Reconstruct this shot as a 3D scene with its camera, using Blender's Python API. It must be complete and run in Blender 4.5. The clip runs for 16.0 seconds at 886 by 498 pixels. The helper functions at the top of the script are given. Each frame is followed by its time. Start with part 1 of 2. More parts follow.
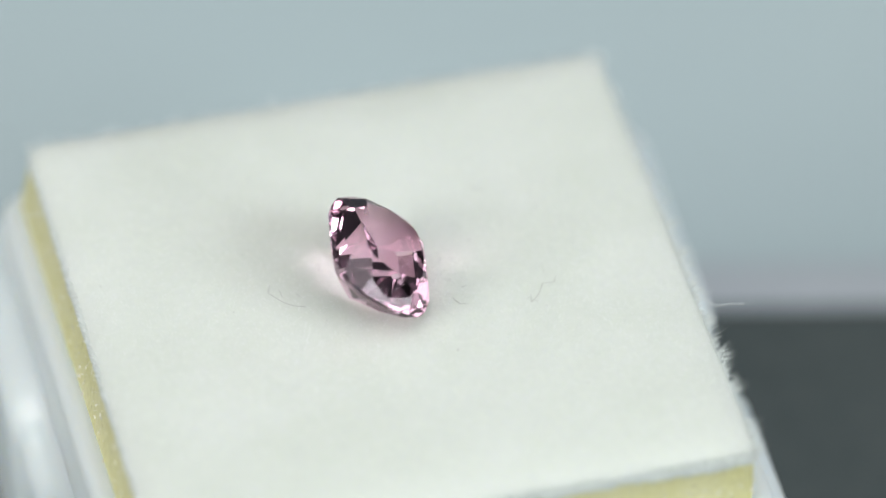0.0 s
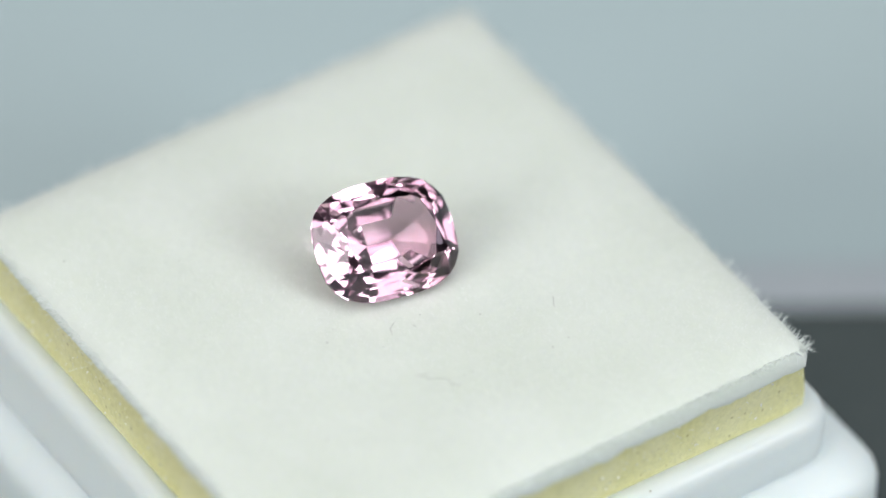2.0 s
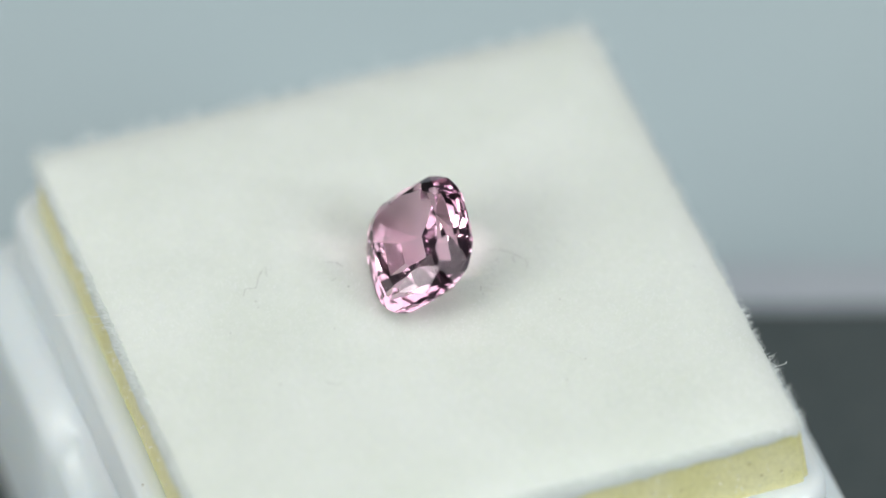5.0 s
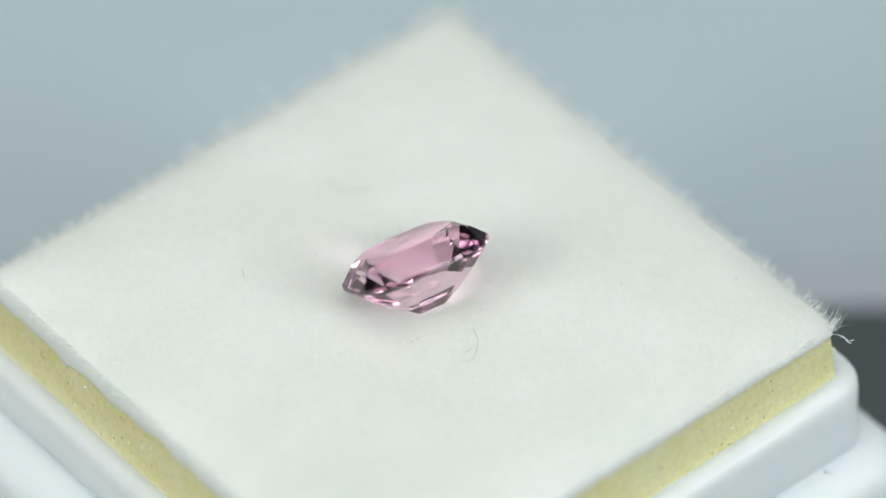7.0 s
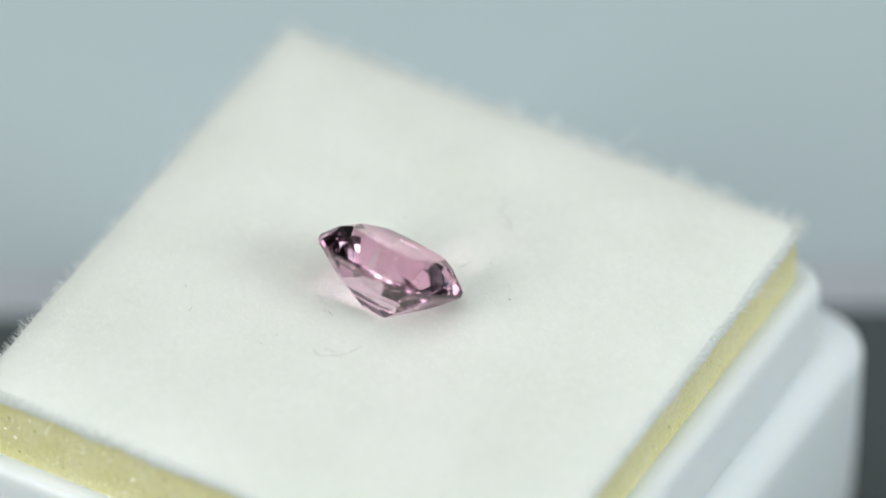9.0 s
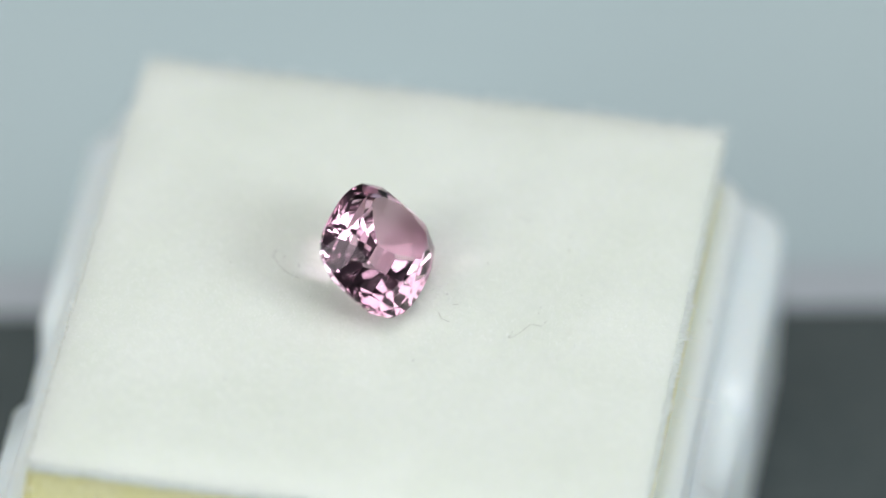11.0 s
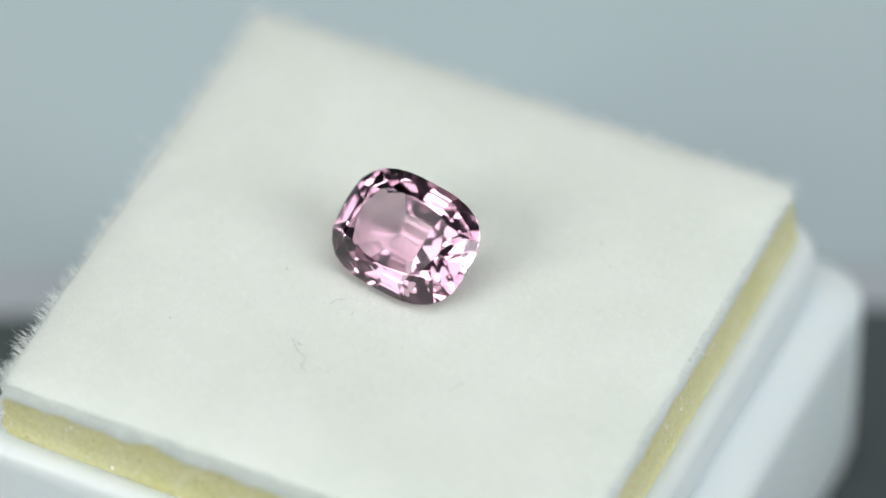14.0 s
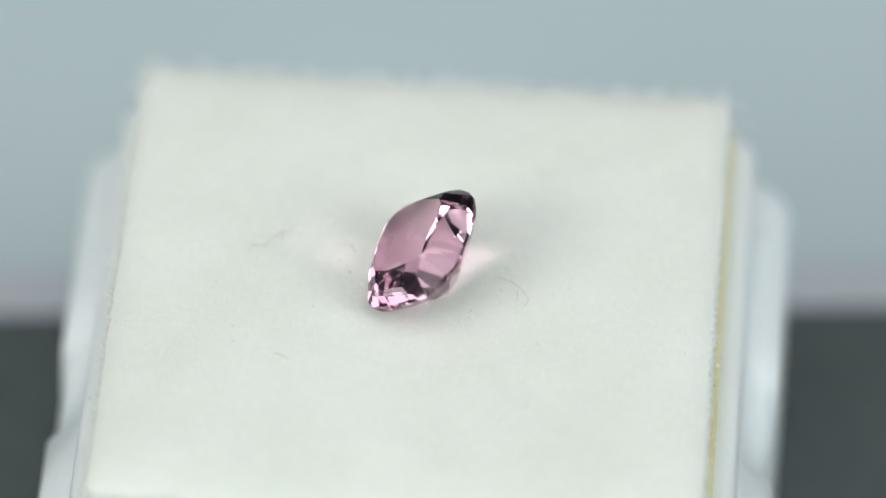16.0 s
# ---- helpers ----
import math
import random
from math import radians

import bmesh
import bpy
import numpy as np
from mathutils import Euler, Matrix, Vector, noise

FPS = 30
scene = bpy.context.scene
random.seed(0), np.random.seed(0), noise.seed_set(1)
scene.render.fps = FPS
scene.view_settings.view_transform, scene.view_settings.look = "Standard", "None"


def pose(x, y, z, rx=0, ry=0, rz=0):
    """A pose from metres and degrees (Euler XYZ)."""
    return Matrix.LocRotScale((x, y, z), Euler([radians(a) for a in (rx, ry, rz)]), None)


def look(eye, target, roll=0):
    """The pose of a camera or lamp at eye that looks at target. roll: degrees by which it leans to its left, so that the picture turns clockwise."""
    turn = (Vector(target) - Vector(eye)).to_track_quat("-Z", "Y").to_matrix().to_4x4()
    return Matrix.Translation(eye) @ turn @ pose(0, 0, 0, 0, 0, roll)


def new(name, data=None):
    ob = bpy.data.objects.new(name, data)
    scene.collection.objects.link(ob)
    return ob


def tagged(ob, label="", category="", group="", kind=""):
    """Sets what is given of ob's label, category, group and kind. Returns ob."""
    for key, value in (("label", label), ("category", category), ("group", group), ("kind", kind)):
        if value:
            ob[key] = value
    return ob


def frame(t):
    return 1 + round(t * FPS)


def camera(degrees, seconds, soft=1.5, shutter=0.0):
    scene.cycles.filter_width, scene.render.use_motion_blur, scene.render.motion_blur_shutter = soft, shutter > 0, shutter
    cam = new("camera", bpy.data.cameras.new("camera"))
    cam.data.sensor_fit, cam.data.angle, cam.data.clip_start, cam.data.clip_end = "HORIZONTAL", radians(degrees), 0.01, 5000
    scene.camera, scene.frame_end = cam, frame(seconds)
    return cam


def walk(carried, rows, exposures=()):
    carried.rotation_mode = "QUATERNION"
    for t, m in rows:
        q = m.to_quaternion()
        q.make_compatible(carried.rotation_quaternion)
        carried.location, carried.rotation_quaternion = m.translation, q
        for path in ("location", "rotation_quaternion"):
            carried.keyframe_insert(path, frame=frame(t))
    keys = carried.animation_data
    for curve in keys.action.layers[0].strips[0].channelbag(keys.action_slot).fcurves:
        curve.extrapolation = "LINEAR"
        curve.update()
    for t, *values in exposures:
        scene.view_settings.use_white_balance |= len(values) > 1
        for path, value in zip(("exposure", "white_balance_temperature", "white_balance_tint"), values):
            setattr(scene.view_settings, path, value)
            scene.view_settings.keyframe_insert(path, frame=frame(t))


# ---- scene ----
MM = 0.001
SPIN = 34.906                    # degrees a second, clockwise seen from above

# ---- camera: a long macro lens that stands still ----
cam = camera(7.0, 16.0, soft=1.3)
EYE = pose(2.133 * MM, -253.451 * MM, 251.972 * MM, 90 - 44.4315, 0, 0) @ pose(0, 0, 0, 0, 0, 0.915)
walk(cam, [(0.0, EYE), (16.0, EYE)], exposures=[(0.0, 0.01), (2.5, 0.0), (3.5, -0.06), (6.5, -0.03), (7.5, 0.01), (12.5, 0.015), (13.0, -0.02), (13.5, -0.03), (14.5, -0.05), (15.0, -0.03), (16.0, -0.03)])
cam.data.dof.use_dof = True
cam.data.dof.focus_distance = 0.3550
cam.data.dof.aperture_fstop = 13.5

# ---- world and lamps: unseen soft panels over the table in a dim room ----
world = bpy.data.worlds.new("world")
scene.world = world
world.use_nodes = True
# light passes through the stone onto the felt
scene.cycles.caustics_refractive = True
scene.cycles.blur_glossy = 0.0
world.node_tree.nodes["Background"].inputs[0].default_value = (0.60, 0.66, 0.72, 1)
world.node_tree.nodes["Background"].inputs[1].default_value = 0.05


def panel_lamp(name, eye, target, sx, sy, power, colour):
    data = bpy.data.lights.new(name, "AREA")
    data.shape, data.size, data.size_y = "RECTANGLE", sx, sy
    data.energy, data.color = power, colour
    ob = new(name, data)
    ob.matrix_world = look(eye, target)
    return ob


# unseen lamps: a large panel overhead, a softbox to each side of the camera
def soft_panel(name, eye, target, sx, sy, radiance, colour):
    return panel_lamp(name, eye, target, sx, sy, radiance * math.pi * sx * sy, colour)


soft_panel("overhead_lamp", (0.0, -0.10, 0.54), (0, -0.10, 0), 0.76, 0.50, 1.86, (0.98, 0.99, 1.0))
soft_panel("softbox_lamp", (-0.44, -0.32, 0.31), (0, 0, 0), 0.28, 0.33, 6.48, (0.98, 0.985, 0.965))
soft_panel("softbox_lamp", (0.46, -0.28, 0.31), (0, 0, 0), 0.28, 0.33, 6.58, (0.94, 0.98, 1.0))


# ---- materials ----
def material(name, build):
    m = bpy.data.materials.new(name)
    m.use_nodes = True
    nt = m.node_tree
    build(nt, nt.nodes["Principled BSDF"])
    return m


def node(nt, kind, **inputs):
    n = nt.nodes.new(kind)
    for k, v in inputs.items():
        n.inputs[k.replace("_", " ")].default_value = v
    return n


def noise_node(nt, scale, detail=4.0, rough=0.55):
    tc = nt.nodes.new("ShaderNodeTexCoord")
    n = node(nt, "ShaderNodeTexNoise", Scale=scale, Detail=detail, Roughness=rough)
    nt.links.new(tc.outputs["Object"], n.inputs["Vector"])
    return n


def ramp(nt, fac, stops):
    r = nt.nodes.new("ShaderNodeValToRGB")
    while len(r.color_ramp.elements) < len(stops):
        r.color_ramp.elements.new(0.5)
    for e, (p, c) in zip(r.color_ramp.elements, stops):
        e.position, e.color = p, (*c, 1)
    nt.links.new(fac, r.inputs[0])
    return r


def mix_mul(nt, a, b, fac):
    m = nt.nodes.new("ShaderNodeMix")
    m.data_type, m.blend_type = "RGBA", "MULTIPLY"
    m.inputs[0].default_value = fac
    nt.links.new(a, m.inputs[6])
    nt.links.new(b, m.inputs[7])
    return m.outputs[2]


def bump(nt, bs, height, strength, distance):
    b = node(nt, "ShaderNodeBump", Strength=strength, Distance=distance)
    nt.links.new(height, b.inputs["Height"])
    nt.links.new(b.outputs[0], bs.inputs["Normal"])


def felt_build(nt, bs):
    big = noise_node(nt, 170.0, 3.0)
    fine = noise_node(nt, 2600.0, 5.0, 0.7)
    a = ramp(nt, big.outputs["Fac"], [(0.3, (0.735, 0.780, 0.710)), (0.7, (0.790, 0.830, 0.775))])
    b = ramp(nt, fine.outputs["Fac"], [(0.3, (0.955, 0.96, 0.955)), (0.65, (1, 1, 1))])
    nt.links.new(mix_mul(nt, a.outputs[0], b.outputs[0], 1.0), bs.inputs["Base Color"])
    bs.inputs["Roughness"].default_value = 0.95
    bs.inputs["Specular IOR Level"].default_value = 0.1
    bs.inputs["Sheen Weight"].default_value = 0.15
    bs.inputs["Subsurface Weight"].default_value = 0.7
    bs.inputs["Subsurface Radius"].default_value = (1.0, 1.0, 0.9)
    bs.inputs["Subsurface Scale"].default_value = 0.0012
    pile = noise_node(nt, 620.0, 4.0, 0.65)
    add = nt.nodes.new("ShaderNodeMath")
    add.operation = "MULTIPLY_ADD"
    add.inputs[1].default_value = 2.2
    nt.links.new(pile.outputs["Fac"], add.inputs[0])
    nt.links.new(fine.outputs["Fac"], add.inputs[2])
    bump(nt, bs, add.outputs[0], 0.4, 0.0001)


def flock_build(nt, bs):
    d = nt.nodes.new("ShaderNodeBsdfDiffuse")
    t = nt.nodes.new("ShaderNodeBsdfTranslucent")
    m = nt.nodes.new("ShaderNodeMixShader")
    n = noise_node(nt, 400.0, 3.0)
    a = ramp(nt, n.outputs["Fac"], [(0.3, (0.90, 0.93, 0.91)), (0.7, (0.92, 0.95, 0.93))])
    nt.links.new(a.outputs[0], d.inputs["Color"])
    nt.links.new(a.outputs[0], t.inputs["Color"])
    m.inputs[0].default_value = 0.5
    nt.links.new(d.outputs[0], m.inputs[1])
    nt.links.new(t.outputs[0], m.inputs[2])
    nt.links.new(m.outputs[0], nt.nodes["Material Output"].inputs["Surface"])
    nt.nodes.remove(bs)


def foam_build(nt, bs):
    big = noise_node(nt, 500.0, 4.0)
    fine = noise_node(nt, 3500.0, 3.0, 0.7)
    a = ramp(nt, big.outputs["Fac"], [(0.3, (0.77, 0.73, 0.34)), (0.7, (0.83, 0.79, 0.47))])
    b = ramp(nt, fine.outputs["Fac"], [(0.32, (0.88, 0.88, 0.86)), (0.6, (1, 1, 1))])
    pits = nt.nodes.new("ShaderNodeTexVoronoi")
    pits.inputs["Scale"].default_value = 1500.0
    at = nt.nodes.new("ShaderNodeTexCoord")
    nt.links.new(at.outputs["Object"], pits.inputs["Vector"])
    hole = ramp(nt, pits.outputs["Distance"], [(0.06, (0.70, 0.66, 0.55)), (0.17, (1, 1, 1))])
    tone = mix_mul(nt, a.outputs[0], b.outputs[0], 1.0)
    nt.links.new(mix_mul(nt, tone, hole.outputs[0], 1.0), bs.inputs["Base Color"])
    bs.inputs["Roughness"].default_value = 0.45
    cells = nt.nodes.new("ShaderNodeTexVoronoi")
    cells.inputs["Scale"].default_value = 3200.0
    tc = nt.nodes.new("ShaderNodeTexCoord")
    nt.links.new(tc.outputs["Object"], cells.inputs["Vector"])
    bump(nt, bs, cells.outputs["Distance"], 0.3, 0.00012)


def plastic_build(nt, bs):
    n = noise_node(nt, 220.0, 3.0)
    a = ramp(nt, n.outputs["Fac"], [(0.3, (0.815, 0.915, 0.962)), (0.7, (0.835, 0.928, 0.972))])
    nt.links.new(a.outputs[0], bs.inputs["Base Color"])
    bs.inputs["Roughness"].default_value = 0.32
    bs.inputs["Subsurface Weight"].default_value = 0.6
    bs.inputs["Subsurface Radius"].default_value = (1.0, 1.1, 1.3)
    bs.inputs["Subsurface Scale"].default_value = 0.004
    bump(nt, bs, noise_node(nt, 900.0, 2.0).outputs["Fac"], 0.05, 0.0001)


def mat_build(nt, bs):
    n = noise_node(nt, 700.0, 5.0)
    a = ramp(nt, n.outputs["Fac"], [(0.3, (0.060, 0.076, 0.077)), (0.7, (0.078, 0.094, 0.094))])
    nt.links.new(a.outputs[0], bs.inputs["Base Color"])
    bs.inputs["Roughness"].default_value = 0.75
    bump(nt, bs, n.outputs["Fac"], 0.2, 0.0002)


def table_build(nt, bs):
    n = noise_node(nt, 14.0, 3.0)
    a = ramp(nt, n.outputs["Fac"], [(0.35, (0.462, 0.562, 0.585)), (0.65, (0.492, 0.593, 0.612))])
    nt.links.new(a.outputs[0], bs.inputs["Base Color"])
    bs.inputs["Roughness"].default_value = 0.6
    bump(nt, bs, noise_node(nt, 300.0, 3.0).outputs["Fac"], 0.1, 0.0003)


def strip_build(nt, bs):
    n = noise_node(nt, 300.0, 3.0)
    a = ramp(nt, n.outputs["Fac"], [(0.3, (0.45, 0.49, 0.525)), (0.7, (0.47, 0.51, 0.545))])
    nt.links.new(a.outputs[0], bs.inputs["Base Color"])
    bs.inputs["Roughness"].default_value = 0.6


def wall_build(nt, bs):
    n = noise_node(nt, 6.0, 5.0)
    a = ramp(nt, n.outputs["Fac"], [(0.3, (0.40, 0.395, 0.40)), (0.7, (0.45, 0.445, 0.45))])
    nt.links.new(a.outputs[0], bs.inputs["Base Color"])
    bs.inputs["Roughness"].default_value = 0.8


def lint_build(nt, bs):
    bs.inputs["Base Color"].default_value = (0.30, 0.30, 0.28, 1)
    bs.inputs["Roughness"].default_value = 0.7


def grain_build(nt, bs):
    bs.inputs["Base Color"].default_value = (0.96, 0.94, 0.84, 1)
    bs.inputs["Roughness"].default_value = 0.12
    bs.inputs["Specular IOR Level"].default_value = 0.9


def gem_build(nt, bs):
    nt.nodes.remove(bs)
    g = nt.nodes.new("ShaderNodeBsdfGlass")
    n = noise_node(nt, 240.0, 2.0)
    a = ramp(nt, n.outputs["Fac"], [(0.3, (0.966, 0.832, 0.900)), (0.7, (0.978, 0.856, 0.917))])
    nt.links.new(a.outputs[0], g.inputs["Color"])
    g.inputs["Roughness"].default_value = 0.0
    g.inputs["IOR"].default_value = 1.74
    nt.links.new(g.outputs[0], nt.nodes["Material Output"].inputs["Surface"])


FELT = material("white_felt", felt_build)
FLOCK = material("white_flock", flock_build)
FOAM = material("yellow_foam", foam_build)
PLASTIC = material("white_plastic", plastic_build)
MAT = material("dark_mat", mat_build)
TABLE = material("pale_table", table_build)
EDGE_STRIP = material("pale_strip", strip_build)
WALL = material("dim_wall", wall_build)
LINT = material("grey_lint", lint_build)
GRAIN = material("glitter_grain", grain_build)
GEM = material("pink_gem", gem_build)


# ---- builders ----
def mesh_of(name, verts, faces, mat, smooth=False):
    me = bpy.data.meshes.new(name)
    me.from_pydata([tuple(v) for v in verts], [], faces)
    me.materials.append(mat)
    if smooth:
        me.polygons.foreach_set("use_smooth", [True] * len(me.polygons))
    me.update()
    return me


def part(name, me, parent, label=""):
    ob = new(name, me)
    ob.parent = parent
    if label:
        ob["label"] = label
    return ob


def slab(name, x0, x1, y0, y1, z0, z1, mat, bevel=0.0):
    bm = bmesh.new()
    bmesh.ops.create_cube(bm, size=1.0)
    for v in bm.verts:
        v.co = Vector(((x0 + x1) / 2 + v.co.x * (x1 - x0), (y0 + y1) / 2 + v.co.y * (y1 - y0), (z0 + z1) / 2 + v.co.z * (z1 - z0)))
    if bevel:
        bmesh.ops.bevel(bm, geom=bm.edges[:], offset=bevel, segments=2, affect="EDGES", profile=0.7)
    me = bpy.data.meshes.new(name)
    bm.to_mesh(me)
    bm.free()
    me.materials.append(mat)
    return me


NOTCH = (-3.38, -3.22, 0.0, 3.22, 3.38)


def outline(a, r, steps=7):
    """A rounded square of half-width a, counter-clockwise from the +x side; points on the sides at NOTCH."""
    pts = []
    for k in range(4):
        c, s = round(math.cos(k * math.pi / 2)), round(math.sin(k * math.pi / 2))
        side = [(a, y) for y in (-10.5, -7.0, *NOTCH, 7.0, 10.5)]
        arc = [(a - r + r * math.cos(t), a - r + r * math.sin(t)) for t in [j * math.pi / 2 / steps for j in range(steps + 1)]]
        pts += [(c * x - s * y, s * x + c * y) for x, y in side + arc]
    return pts


def sweep(profile, close_top=False, close_bottom=False, shape=None):
    """Rings of rounded squares (half-width, height, corner radius), in millimetres, joined into a skin."""
    verts, faces = [], []
    for a, z, r in profile:
        ring = [Vector((x, y, z)) for x, y in outline(a, r)]
        verts += [shape(v) if shape else v for v in ring]
    n = len(verts) // len(profile)
    for k in range(len(profile) - 1):
        for j in range(n):
            faces.append((k * n + j, (k + 1) * n + j, (k + 1) * n + (j + 1) % n, k * n + (j + 1) % n))
    if close_top:
        faces.append(tuple(range(n)))
    if close_bottom:
        faces.append(tuple(range((len(profile) - 1) * n, len(profile) * n))[::-1])
    return verts, faces


# the pad and the box lie a little off the axis of the turn
PLACE = pose(-0.682, -0.278, 0, 0, 0, 14.95)
TILT = PLACE @ pose(0, 0, 0, -0.85, 0, 0)
FLOOR = -21.0
SEAT = PLACE @ pose(-0.12, 0.1, 0)
INSERT = PLACE @ pose(-0.12, 0.1, 0.06, -2.3, 0.57, 0)


def placed(verts, m, base):
    return [(m @ Vector(v) - Vector((0, 0, base))) * MM for v in verts]


# ---- table, mat and room ----
TURN = pose(0, 0, 0, 0, 0, 2.1)
table = tagged(new("table_top", slab("table_top", -1.5, 1.5, -1.6, 1.4, -0.060, -0.0235, TABLE)), "pale blue-grey matte table top", "table", kind="structure")
# near edge, out of view, cut short so the pale table bounces light
mat_me = slab("mat", -0.16, 0.16, -0.045, 0.0204, -0.0235, -0.021, MAT, 0.0006)
mat_ob = tagged(new("cutting_mat", mat_me), "dark slate-grey mat lying on the pale table", "mat")
mat_ob.matrix_world = TURN
# added pale strip for the paler band just beyond the mat
band = new("edge_strip", slab("edge_strip", -0.16, 0.16, 0.0205, 0.0240, -0.0235, -0.0214, EDGE_STRIP, 0.0004))
band.parent = mat_ob
band["label"] = "pale lavender strip along the far edge"


# unseen room, added so the stone has dim walls to reflect
def room():
    specs = (("wall_north", -1.6, 1.6, 1.4, 1.5, -0.8, 1.7), ("wall_south", -1.6, 1.6, -1.7, -1.6, -0.8, 1.7),
             ("wall_east", 1.5, 1.6, -1.6, 1.4, -0.8, 1.7), ("wall_west", -1.6, -1.5, -1.6, 1.4, -0.8, 1.7),
             ("ceiling", -1.6, 1.6, -1.7, 1.5, 1.7, 1.8), ("floor", -1.6, 1.6, -1.7, 1.5, -0.9, -0.8))
    for name, *box in specs:
        tagged(new(name, slab(name, *box, WALL)), "plain dim grey unseen " + name.split("_")[0], name.split("_")[0], kind="structure")


room()


# ---- display box ----
def display_box():
    box = tagged(new("gem_display_box"), "glossy white plastic gem box without lid on a dark mat", "box")
    box.location = (0, 0, FLOOR * MM)

    def notched(v):
        if abs(v.x) > 16.9 and abs(v.y) < 3.3 and v.z > -10:
            v.z -= 0.9
            v.x += -0.32 * math.copysign(1, v.x)
        return v

    prof = [(15.4, -7.4, 2.0), (15.9, -6.7, 2.0), (16.5, -6.75, 2.1), (17.0, -7.0, 2.2), (17.5, -7.35, 2.3), (17.85, -7.7, 2.3), (18.1, -8.1, 2.3), (18.2, -8.6, 2.3),
            (18.2, -9.3, 2.3), (18.2, -12.0, 2.3), (18.2, -15.0, 2.3), (18.15, -18.5, 2.3), (17.9, -19.9, 2.3), (17.4, -20.6, 2.3), (16.6, -20.95, 2.3), (15.6, -21.0, 2.3)]
    v, f = sweep(prof, close_bottom=True, shape=notched)
    part("base", mesh_of("base", placed(v, SEAT, FLOOR), f, PLASTIC, True), box, "bluish white plastic base with a stepped ledge")
    prof = [(14.4, -4.0, 1.2), (14.7, -3.5, 1.2), (15.0, -3.28, 1.3), (15.4, -3.2, 1.4), (15.7, -3.22, 1.6), (16.0, -3.42, 1.75), (16.17, -3.8, 1.85), (16.22, -4.3, 1.9),
            (16.22, -6.0, 1.9), (16.3, -7.2, 1.9), (16.25, -8.4, 1.9)]
    v, f = sweep(prof, close_top=True)
    part("rim", mesh_of("rim", placed(v, INSERT, FLOOR), f, PLASTIC, True), box, "white plastic rim round the pad")
    for x, y, z, d in ((-16.75, -12.9, -6.65, 0.09), (-16.9, -13.1, -6.7, 0.06), (15.75, 4.7, -3.5, 0.05)):
        bm = bmesh.new()
        bmesh.ops.create_icosphere(bm, subdivisions=1, radius=d, matrix=Matrix.Translation((x, y, z)) @ Matrix.Diagonal((1.3, 0.8, 0.6, 1)))
        me = bpy.data.meshes.new("dust_speck")
        bm.transform(Matrix.Scale(MM, 4) @ Matrix.Translation((0, 0, -FLOOR)) @ SEAT)
        bm.to_mesh(me)
        bm.free()
        me.materials.append(LINT)
        part("dust_speck", me, box)
    return box


# ---- pad ----
LIFT, BULGE = 0.45, 0.70


def dome(x, y):
    u, v = min(1, abs(x) / 15), min(1, abs(y) / 15)
    return LIFT + BULGE * (1 - u ** 9) * (1 - v ** 9)


def ragged(x, y, s=1.0):
    return noise.noise(Vector((x * 0.55, y * 0.55, 3.1))) * s + 0.5 * noise.noise(Vector((x * 2.1, y * 2.1, 8.4))) * s


PAD_BASE = -3.2


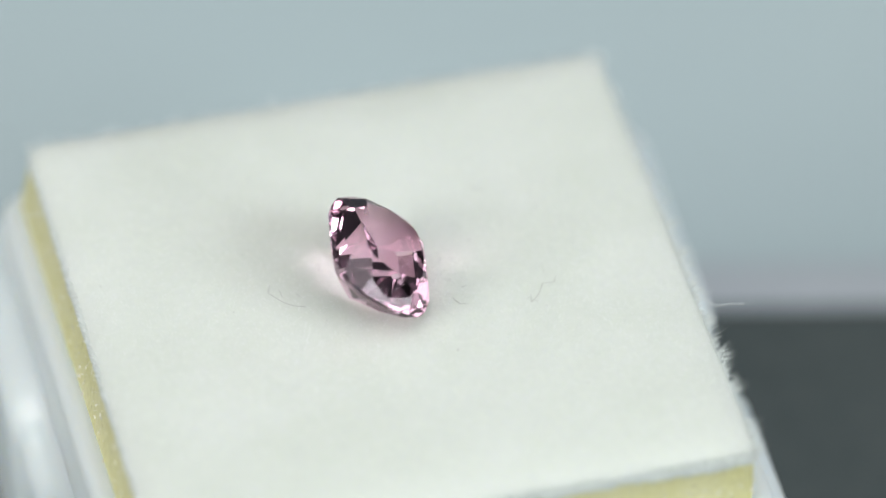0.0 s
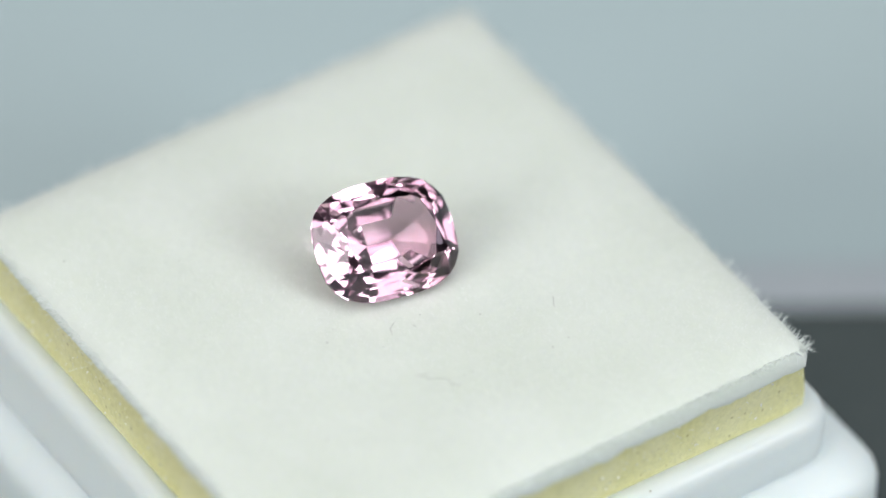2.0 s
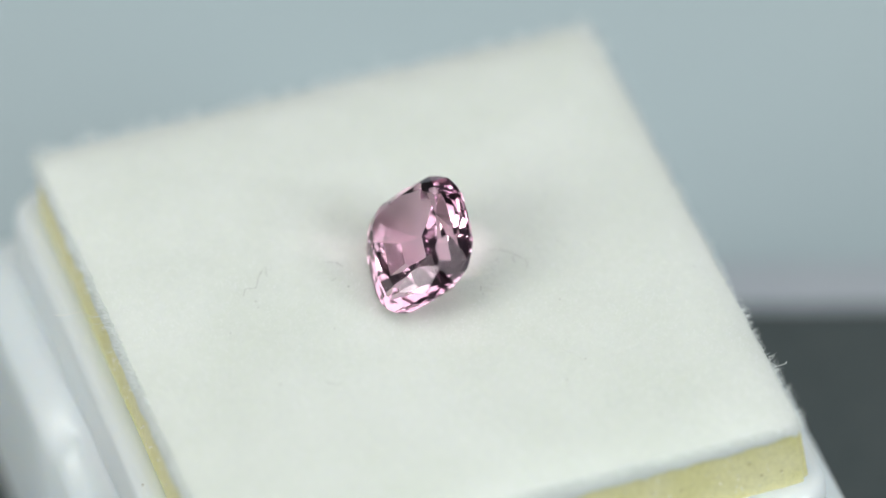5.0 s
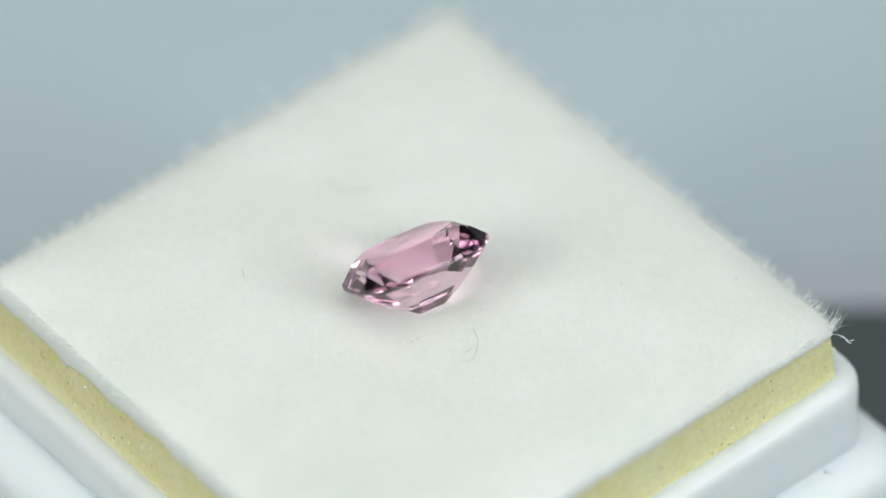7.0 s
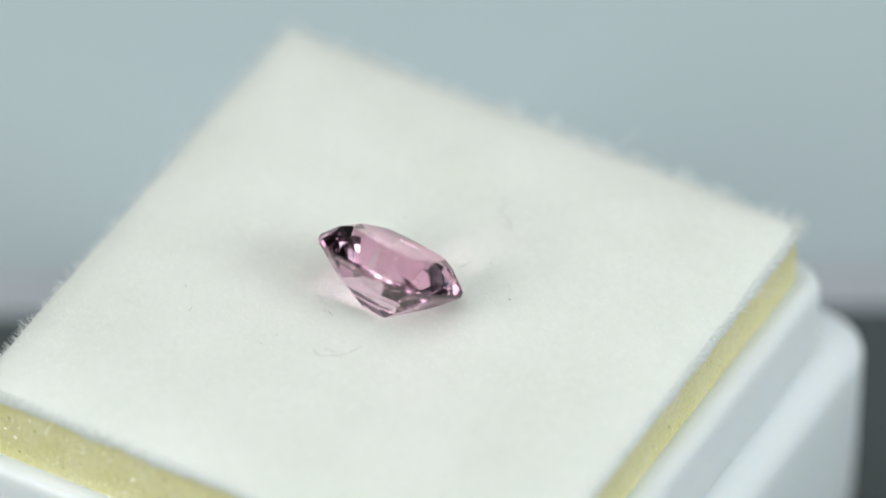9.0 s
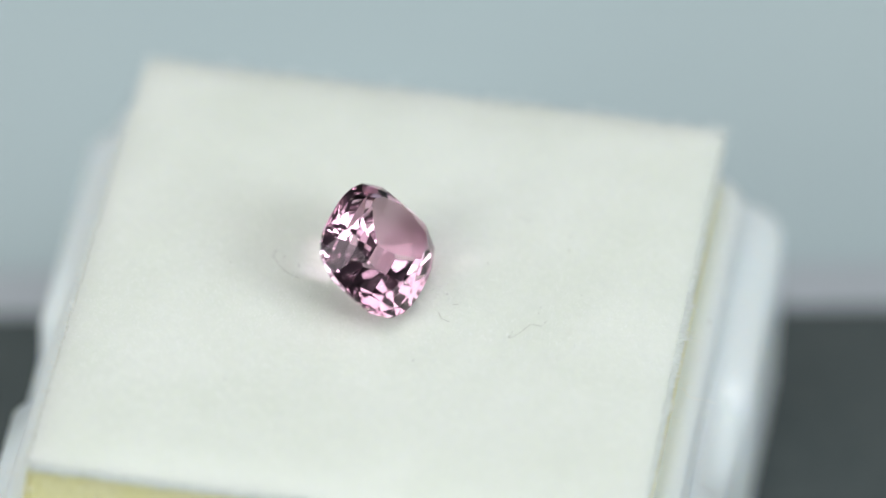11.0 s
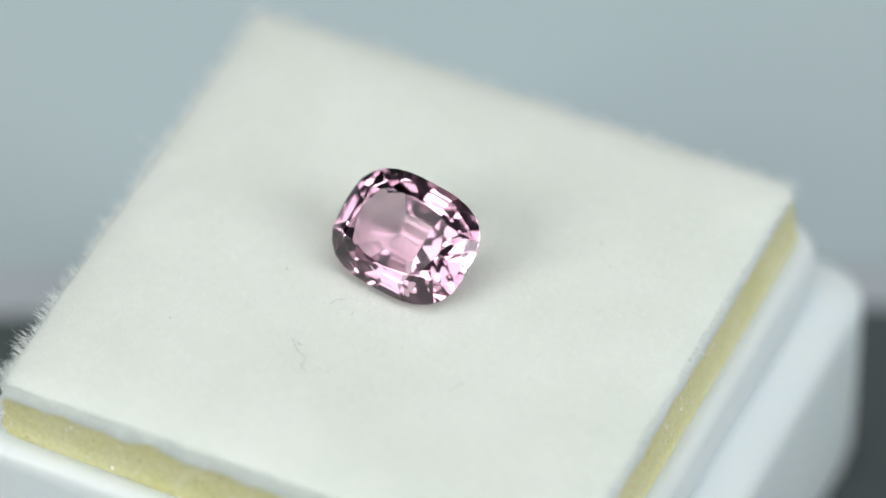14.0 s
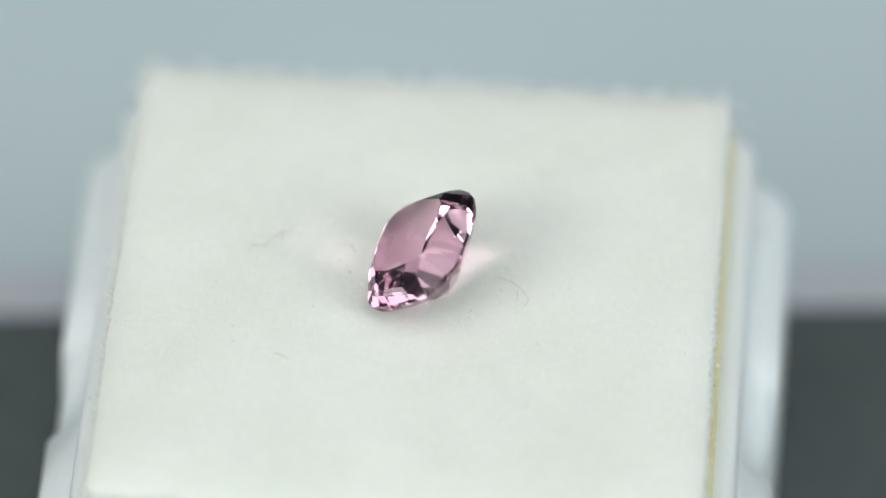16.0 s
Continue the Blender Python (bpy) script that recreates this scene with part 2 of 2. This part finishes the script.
def felt_pad():
    pad = tagged(new("display_pad"), "square white felt pad on yellow foam, slightly domed, in the box", "pad")
    pad.location = (0, 0, PAD_BASE * MM)
    n, half = 72, 14.55
    verts, faces = [], []
    for j in range(n + 1):
        for i in range(n + 1):
            x, y = (-1 + 2 * i / n) * half, (-1 + 2 * j / n) * half
            u, v = x / half, y / half
            edge = max(abs(u), abs(v))
            drop = -0.08 * max(0, (edge - 0.95) / 0.05) ** 2
            z = dome(x, y) + drop + 0.045 * noise.noise(Vector((x * 0.5, y * 0.5, 0))) + 0.02 * noise.noise(Vector((x * 2.2, y * 2.2, 5)))
            w = 0.04 + 0.05 * noise.noise(Vector((x * 0.5, y * 0.5, 9))) + 0.03 * noise.noise(Vector((x * 2.5, y * 2.5, 9)))
            if edge > 0.999:
                r = 0.985 if abs(u) > 0.985 and abs(v) > 0.985 else 1.0
                x, y = x * r * (1 + w / half), y * r * (1 + w / half)
            verts.append((x, y, z))
    at = lambda i, j: j * (n + 1) + i
    for j in range(n):
        for i in range(n):
            faces.append((at(i, j), at(i + 1, j), at(i + 1, j + 1), at(i, j + 1)))
    loop = [at(i, 0) for i in range(n)] + [at(n, j) for j in range(n)] + [at(i, n) for i in range(n, 0, -1)] + [at(0, j) for j in range(n, 0, -1)]
    start = len(verts)
    for down, inset in ((0.10, 1.010), (0.30, 1.018), (0.62, 1.024), (0.94, 1.0262), (1.0, 1.0265), (1.0, 0.985)):
        for k in loop:
            x, y, z = verts[k]
            low = min(z - 0.10, 0.12, -0.24 + 0.34 * ragged(x, y) - 0.018 * y - 0.017 * x)
            verts.append((x * inset, y * inset, z + (low - z) * down))
    m = len(loop)
    rings = [loop] + [list(range(start + r * m, start + (r + 1) * m)) for r in range(6)]
    for a, b in zip(rings, rings[1:]):
        for k in range(m):
            faces.append((a[k], b[k], b[(k + 1) % m], a[(k + 1) % m]))
    part("felt", mesh_of("felt", placed(verts, TILT, PAD_BASE), faces, FELT, True), pad, "soft white flocked felt top")

    # foam layer under the felt, a little rough
    verts, faces = [], []
    levels = 6
    side = 90
    for k in range(levels + 1):
        z = 0.16 - 4.81 * k / levels
        a = 14.79 + 0.31 * k / levels
        for s in range(4):
            c, q = round(math.cos(s * math.pi / 2)), round(math.sin(s * math.pi / 2))
            for i in range(side):
                x, y = a, (-1 + 2 * i / side) * a
                x, y = c * x - q * y, q * x + c * y
                g = 1 + 0.0018 * noise.noise(Vector((x * 1.3, y * 1.3, z * 1.3))) + 0.0012 * noise.noise(Vector((x * 5, y * 5, z * 5)))
                if abs(x) > a - 0.2 and abs(y) > a - 0.2:
                    g *= 0.984
                verts.append((x * g - 0.40 * k / levels, y * g + 0.15 * k / levels, z))
    m = 4 * side
    for k in range(levels):
        for j in range(m):
            faces.append((k * m + j, (k + 1) * m + j, (k + 1) * m + (j + 1) % m, k * m + (j + 1) % m))
    faces.append(tuple(range(m)))
    faces.append(tuple(range(levels * m, (levels + 1) * m))[::-1])
    part("foam_layer", mesh_of("foam_layer", placed(verts, TILT, PAD_BASE), faces, FOAM), pad, "pale yellow foam with a glittering cut edge")

    # glittering grains stuck in the foam's cut edge
    rng = random.Random(9)
    verts, faces = [], []
    for _ in range(1100):
        k, t = rng.randrange(4), rng.uniform(-14.9, 14.9)
        c, q = round(math.cos(k * math.pi / 2)), round(math.sin(k * math.pi / 2))
        z = rng.uniform(-3.1, -0.6)
        f = (0.16 - z) / 4.81
        x = 14.80 + 0.31 * f
        o = Vector((c * x - q * t - 0.40 * f, q * x + c * t + 0.15 * f, z))
        r = rng.choice((0.03, 0.05, 0.07, 0.09, 0.13))
        tip = [o + Vector((rng.uniform(-1, 1), rng.uniform(-1, 1), rng.uniform(-1, 1))).normalized() * r for _ in range(4)]
        b = len(verts)
        verts += tip
        faces += [(b, b + 1, b + 2), (b, b + 2, b + 3), (b, b + 3, b + 1), (b + 1, b + 3, b + 2)]
    grains = part("grains", mesh_of("grains", placed(verts, TILT, PAD_BASE), faces, GRAIN), pad, "tiny clear glittering grains")
    grains["kind"] = "stuff"

    # flock: short fibres over the top and a ragged fringe along the edges
    rng = random.Random(4)
    verts, faces = [], []

    def fibre(x, y, z, d, length, width):
        d = d.normalized()
        s = d.cross(Vector((rng.uniform(-1, 1), rng.uniform(-1, 1), rng.uniform(-1, 1)))).normalized() * width
        o = Vector((x, y, z))
        mid = o + d * length * 0.55 + Vector((rng.uniform(-1, 1), rng.uniform(-1, 1), rng.uniform(-1, 1))) * length * 0.12
        k = len(verts)
        verts.extend([o - s, o + s, mid + s * 0.8, mid - s * 0.8, o + d * length + (mid - o - d * length * 0.55) * -0.5])
        faces.extend([(k, k + 1, k + 2, k + 3), (k + 3, k + 2, k + 4)])

    for _ in range(30000):
        x, y = rng.uniform(-14.45, 14.45), rng.uniform(-14.45, 14.45)
        lay = Vector((noise.noise(Vector((x * 0.3, y * 0.3, 1))), noise.noise(Vector((x * 0.3, y * 0.3, 7))), 0)) * 1.6
        d = Vector((rng.gauss(0, 0.8), rng.gauss(0, 0.8), 0.55)) + lay
        fibre(x, y, dome(x, y) - 0.04 - 0.08 * max(0, (max(abs(x), abs(y)) / 14.55 - 0.95) / 0.05) ** 2, d, rng.uniform(0.12, 0.34), 0.009)
    for side_no, count in ((0, 1700), (1, 800), (2, 1100), (3, 1900)):
        c, q = round(math.cos(side_no * math.pi / 2)), round(math.sin(side_no * math.pi / 2))
        for _ in range(count):
            t = rng.uniform(-14.9, 14.9)
            torn = 1.1 if side_no == 3 or (side_no == 0 and t < 2) else 0.75
            tuft = torn * max(0.45, 0.80 + 0.7 * noise.noise(Vector((side_no * 9, t * 0.8, 2))) + 0.6 * noise.noise(Vector((side_no * 9, t * 3.1, 5))))
            x, y, z = 14.62, t, rng.uniform(0.26, 0.38)
            d = Vector((1.0, rng.gauss(0, 0.28), rng.gauss(0.55, 0.35)))
            fibre(c * x - q * y, q * x + c * y, z, Vector((c * d.x - q * d.y, q * d.x + c * d.y, d.z)), 0.12 + rng.uniform(0.25, 0.95) * tuft, rng.uniform(0.009, 0.024))
    flock = part("flock", mesh_of("flock", placed(verts, TILT, PAD_BASE), faces, FLOCK), pad, "fine white fibres standing off the felt")
    flock["kind"] = "stuff"

    # stray hairs and specks of dust on the felt
    def thread(name, pts, radius, mat, curl=0.12, lift=0.10):
        path = []
        for a, b in zip(pts, pts[1:]):
            for k in range(6):
                path.append(Vector(a).lerp(Vector(b), k / 6))
        path.append(Vector(pts[-1]))
        path = [Vector((p.x + curl * noise.noise(Vector((p.x * 2, p.y * 2, 4))), p.y + curl * noise.noise(Vector((p.x * 2, p.y * 2, 6))),
                        dome(p.x, p.y) + lift + 0.05 * noise.noise(Vector((p.x * 3, p.y * 3, 2))) + (p.z if len(p) > 2 else 0))) for p in [Vector((*q, 0)) if len(q) == 2 else q for q in path]]
        vs, fs = [], []
        for k, p in enumerate(path):
            d = (path[min(k + 1, len(path) - 1)] - path[max(k - 1, 0)]).normalized()
            u = d.cross(Vector((0, 0, 1))).normalized()
            w = u.cross(d)
            for j in range(4):
                vs.append(p + (u * math.cos(j * math.pi / 2) + w * math.sin(j * math.pi / 2)) * radius)
            if k:
                for j in range(4):
                    fs.append(((k - 1) * 4 + j, (k - 1) * 4 + (j + 1) % 4, k * 4 + (j + 1) % 4, k * 4 + j))
        part(name, mesh_of(name, placed(vs, TILT, PAD_BASE), fs, mat), pad, "thin stray grey hair" if mat == LINT else "loose white thread")

    for pts in ([(8.33, -1.41), (8.16, -1.82), (7.55, -1.73), (7.25, -2.41), (6.65, -2.95), (6.78, -2.35)],
                [(-4.16, -0.63), (-4.97, -0.22), (-5.46, 0.39), (-5.73, 0.77), (-5.51, 1.3)],
                [(3.69, -2.34), (3.25, -2.19), (2.99, -1.73)],
                [(3.91, -1.03), (3.63, -1.08)],
                [(-4.26, 0.12), (-4.36, 0.37)],
                [(-5.08, 0.3), (-5.21, 0.88)],
                [(-2.99, 1.7), (-2.85, 2.01)],
                [(6.46, 5.45), (5.75, 5.78)]):
        thread("stray_hair", pts, 0.009, LINT, 0.06)
    thread("loose_thread", [(14.8, -3.5), (15.5, -3.62), (15.87, -4.16), (16.59, -4.17), (17.21, -4.36)], 0.02, FLOCK, 0.1, -0.45)
    thread("loose_thread", [(14.9, -3.1), (15.5, -3.2), (15.85, -3.0)], 0.012, FLOCK, 0.2, -0.5)
    thread("loose_thread", [(-3.7, -14.9), (-3.96, -16.3), (-4.29, -16.6), (-4.2, -16.9)], 0.012, FLOCK, 0.1, -0.5)
    thread("loose_thread", [(-14.8, 10.5), (-15.3, 10.33), (-15.85, 10.21)], 0.02, FLOCK, 0.2, -0.5)
    thread("loose_thread", [(-14.6, -14.6), (-15.2, -14.9), (-15.73, -15.04)], 0.03, FLOCK, 0.3, -0.6)
    thread("loose_thread", [(-15.1, -14.9), (-15.5, -15.2), (-15.6, -15.4)], 0.025, FLOCK, 0.3, -0.7)
    thread("loose_thread", [(-14.8, -14.5), (-15.4, -14.5), (-15.9, -14.3)], 0.03, FLOCK, 0.3, -1.2)
    bm = bmesh.new()
    bmesh.ops.create_icosphere(bm, subdivisions=1, radius=1.0)
    ball = [v.co.copy() for v in bm.verts]
    ball_faces = [tuple(v.index for v in f.verts) for f in bm.faces]
    bm.free()
    for x, y, r in ((7.87, -0.48, 0.028), (3.21, -0.38, 0.034), (-6.33, 3.77, 0.031), (-2.87, 2.22, 0.035), (4.81, 2.1, 0.035), (-3.38, -1.76, 0.025),
                    (-7.67, -0.1, 0.024), (8.5, 4.81, 0.039), (7.84, -0.92, 0.029), (9.71, 0.75, 0.028), (-9.64, -12.86, 0.042), (-6.41, -8.21, 0.032),
                    (7.88, -8.97, 0.039), (-5.94, 8.0, 0.033), (-4.75, 9.03, 0.036), (-13.55, 3.54, 0.027), (-6.12, 7.99, 0.035), (2.34, -5.27, 0.040),
                    (8.62, 3.77, 0.033)):
        vs = [Vector((x, y, dome(x, y) + 0.07)) + Vector((p.x * r * rng.uniform(0.7, 1.4), p.y * r * rng.uniform(0.7, 1.4), p.z * r * 0.6)) for p in ball]
        part("dust_speck", mesh_of("dust_speck", placed(vs, TILT, PAD_BASE), ball_faces, LINT), pad)
    return pad


# ---- gemstone ----
GEM_A, GEM_B, GEM_N = 3.663, 2.948, 2.835
CROWN, PAVILION, GIRDLE = 1.21, 2.487, 0.07
STEPS = ((3.663, 2.948, -0.07), (2.40, 1.80, -1.25), (1.55, 1.06, -1.87), (0.70, 0.02, -2.487))   # half-length, half-width, height


def support(phi, a=GEM_A, b=GEM_B):
    m = GEM_N / (GEM_N - 1)
    return ((a * abs(math.cos(phi))) ** m + (b * abs(math.sin(phi))) ** m) ** (1 / m)


def normals(count, shift=0.0):
    """Directions of the outline's normals at count places, evenly along the outline."""
    dense = []
    for k in range(4000):
        t = 2 * math.pi * k / 4000
        c, s = math.cos(t), math.sin(t)
        x, y = math.copysign(abs(c) ** (2 / GEM_N), c) * GEM_A, math.copysign(abs(s) ** (2 / GEM_N), s) * GEM_B
        dense.append((x, y))
    run = [0.0]
    for a, b in zip(dense, dense[1:] + dense[:1]):
        run.append(run[-1] + math.hypot(b[0] - a[0], b[1] - a[1]))
    out = []
    for k in range(count):
        want = ((k + shift) / count) % 1.0 * run[-1]
        j = int(np.searchsorted(run, want)) % 4000
        x, y = dense[j]
        p = GEM_N - 1
        out.append(math.atan2(math.copysign(abs(y / GEM_B) ** p / GEM_B, y), math.copysign(abs(x / GEM_A) ** p / GEM_A, x)))
    return out


def gemstone():
    rng = random.Random(11)
    planes = []                                    # normal, distance, part

    def tier(angles, s0, z0, s1, z1, name, wob=0.006):
        for phi in angles:
            h = support(phi)
            tilt = math.atan2(abs(z1 - z0), (s0 - s1) * h) + rng.gauss(0, wob)
            sign = 1 if z1 > z0 else -1
            n = Vector((math.cos(phi) * math.sin(tilt), math.sin(phi) * math.sin(tilt), sign * math.cos(tilt)))
            planes.append((n, s0 * h * math.sin(tilt) + abs(z0) * math.cos(tilt), name))

    for phi in normals(32, 0.5):
        planes.append((Vector((math.cos(phi), math.sin(phi), 0)), support(phi), "girdle"))
    planes.append((Vector((0, 0, 1)), CROWN, "table"))
    tier(normals(16, 0.5), 1.0, GIRDLE, 0.85, 0.64, "crown")
    tier(normals(8), 0.965, 0.26, 0.64, CROWN, "crown")
    tier(normals(8, 0.5), 0.75, 0.98, 0.60, CROWN + 0.01, "crown")
    tier(normals(16, 0.5), 1.0, -GIRDLE, 0.955, -0.30, "pavilion")
    # step-cut pavilion: three tiers from the girdle to a short keel
    for (a0, b0, z0), (a1, b1, z1) in zip(STEPS, STEPS[1:]):
        for phi in [radians(k + q) for k in (0, 180) for q in (0, 33, 62, 90, 118, 147)]:
            h0, h1 = support(phi, a0, b0), support(phi, a1, b1)
            tilt = math.atan2(z0 - z1, h0 - h1) + rng.gauss(0, 0.006)
            n = Vector((math.cos(phi) * math.sin(tilt), math.sin(phi) * math.sin(tilt), -math.cos(tilt)))
            planes.append((n, h0 * math.sin(tilt) - z0 * math.cos(tilt), "pavilion"))
    planes.append((Vector((0, 0, -1)), PAVILION, "pavilion"))

    N = np.array([p[0] for p in planes])
    D = np.array([p[1] for p in planes])
    count = len(planes)
    verts, index, on = [], {}, [[] for _ in planes]
    i, j = np.triu_indices(count, 1)
    for k in range(count):
        keep = (i > k)
        a, b = i[keep], j[keep]
        if not len(a):
            continue
        M = np.stack([np.broadcast_to(N[k], (len(a), 3)), N[a], N[b]], 1)
        det = np.linalg.det(M)
        ok = abs(det) > 1e-5
        M, a, b = M[ok], a[ok], b[ok]
        X = np.linalg.solve(M, np.stack([np.full(len(a), D[k]), D[a], D[b]], 1)[..., None])[..., 0]
        inside = ((X @ N.T) <= D + 1e-6).all(1)
        for x in X[inside]:
            key = tuple(np.round(x, 4))
            if key not in index:
                index[key] = len(verts)
                verts.append(Vector(x))
    faces = {"table": [], "crown": [], "girdle": [], "pavilion": []}
    for k, (n, d, name) in enumerate(planes):
        ring = [q for q, v in enumerate(verts) if abs(n.dot(v) - d) < 2e-4]
        if len(ring) < 3:
            continue
        mid = sum((verts[q] for q in ring), Vector()) / len(ring)
        u = n.orthogonal().normalized()
        w = n.cross(u)
        ring.sort(key=lambda q: math.atan2((verts[q] - mid).dot(w), (verts[q] - mid).dot(u)))
        faces[name].append(tuple(ring))

    lie = pose(-1.005, -0.416, 3.292, 36.797, 3.932, 94.949)
    world_verts = [lie @ v for v in verts]
    base = min(v.z for v in world_verts)
    gem = tagged(new("gemstone"), "faceted cushion-cut pink gemstone lying tilted on white felt", "gemstone")
    gem.location = (0, 0, base * MM)
    for name in ("table", "crown", "girdle", "pavilion"):
        used = sorted({q for f in faces[name] for q in f})
        at = {q: k for k, q in enumerate(used)}
        vs = [(world_verts[q] - Vector((0, 0, base))) * MM for q in used]
        part(name, mesh_of(name, vs, [tuple(at[q] for q in f) for f in faces[name]], GEM), gem)
    return gem, base


BOX = display_box()
PAD = felt_pad()
STONE, STONE_BASE = gemstone()


# ---- the turn ----
def motions():
    times = [k * 0.5 for k in range(33)]
    for thing, base in ((BOX, FLOOR), (PAD, PAD_BASE), (STONE, STONE_BASE)):
        walk(thing, [(t, pose(0, 0, base * MM, 0, 0, -SPIN * t)) for t in times])


motions()
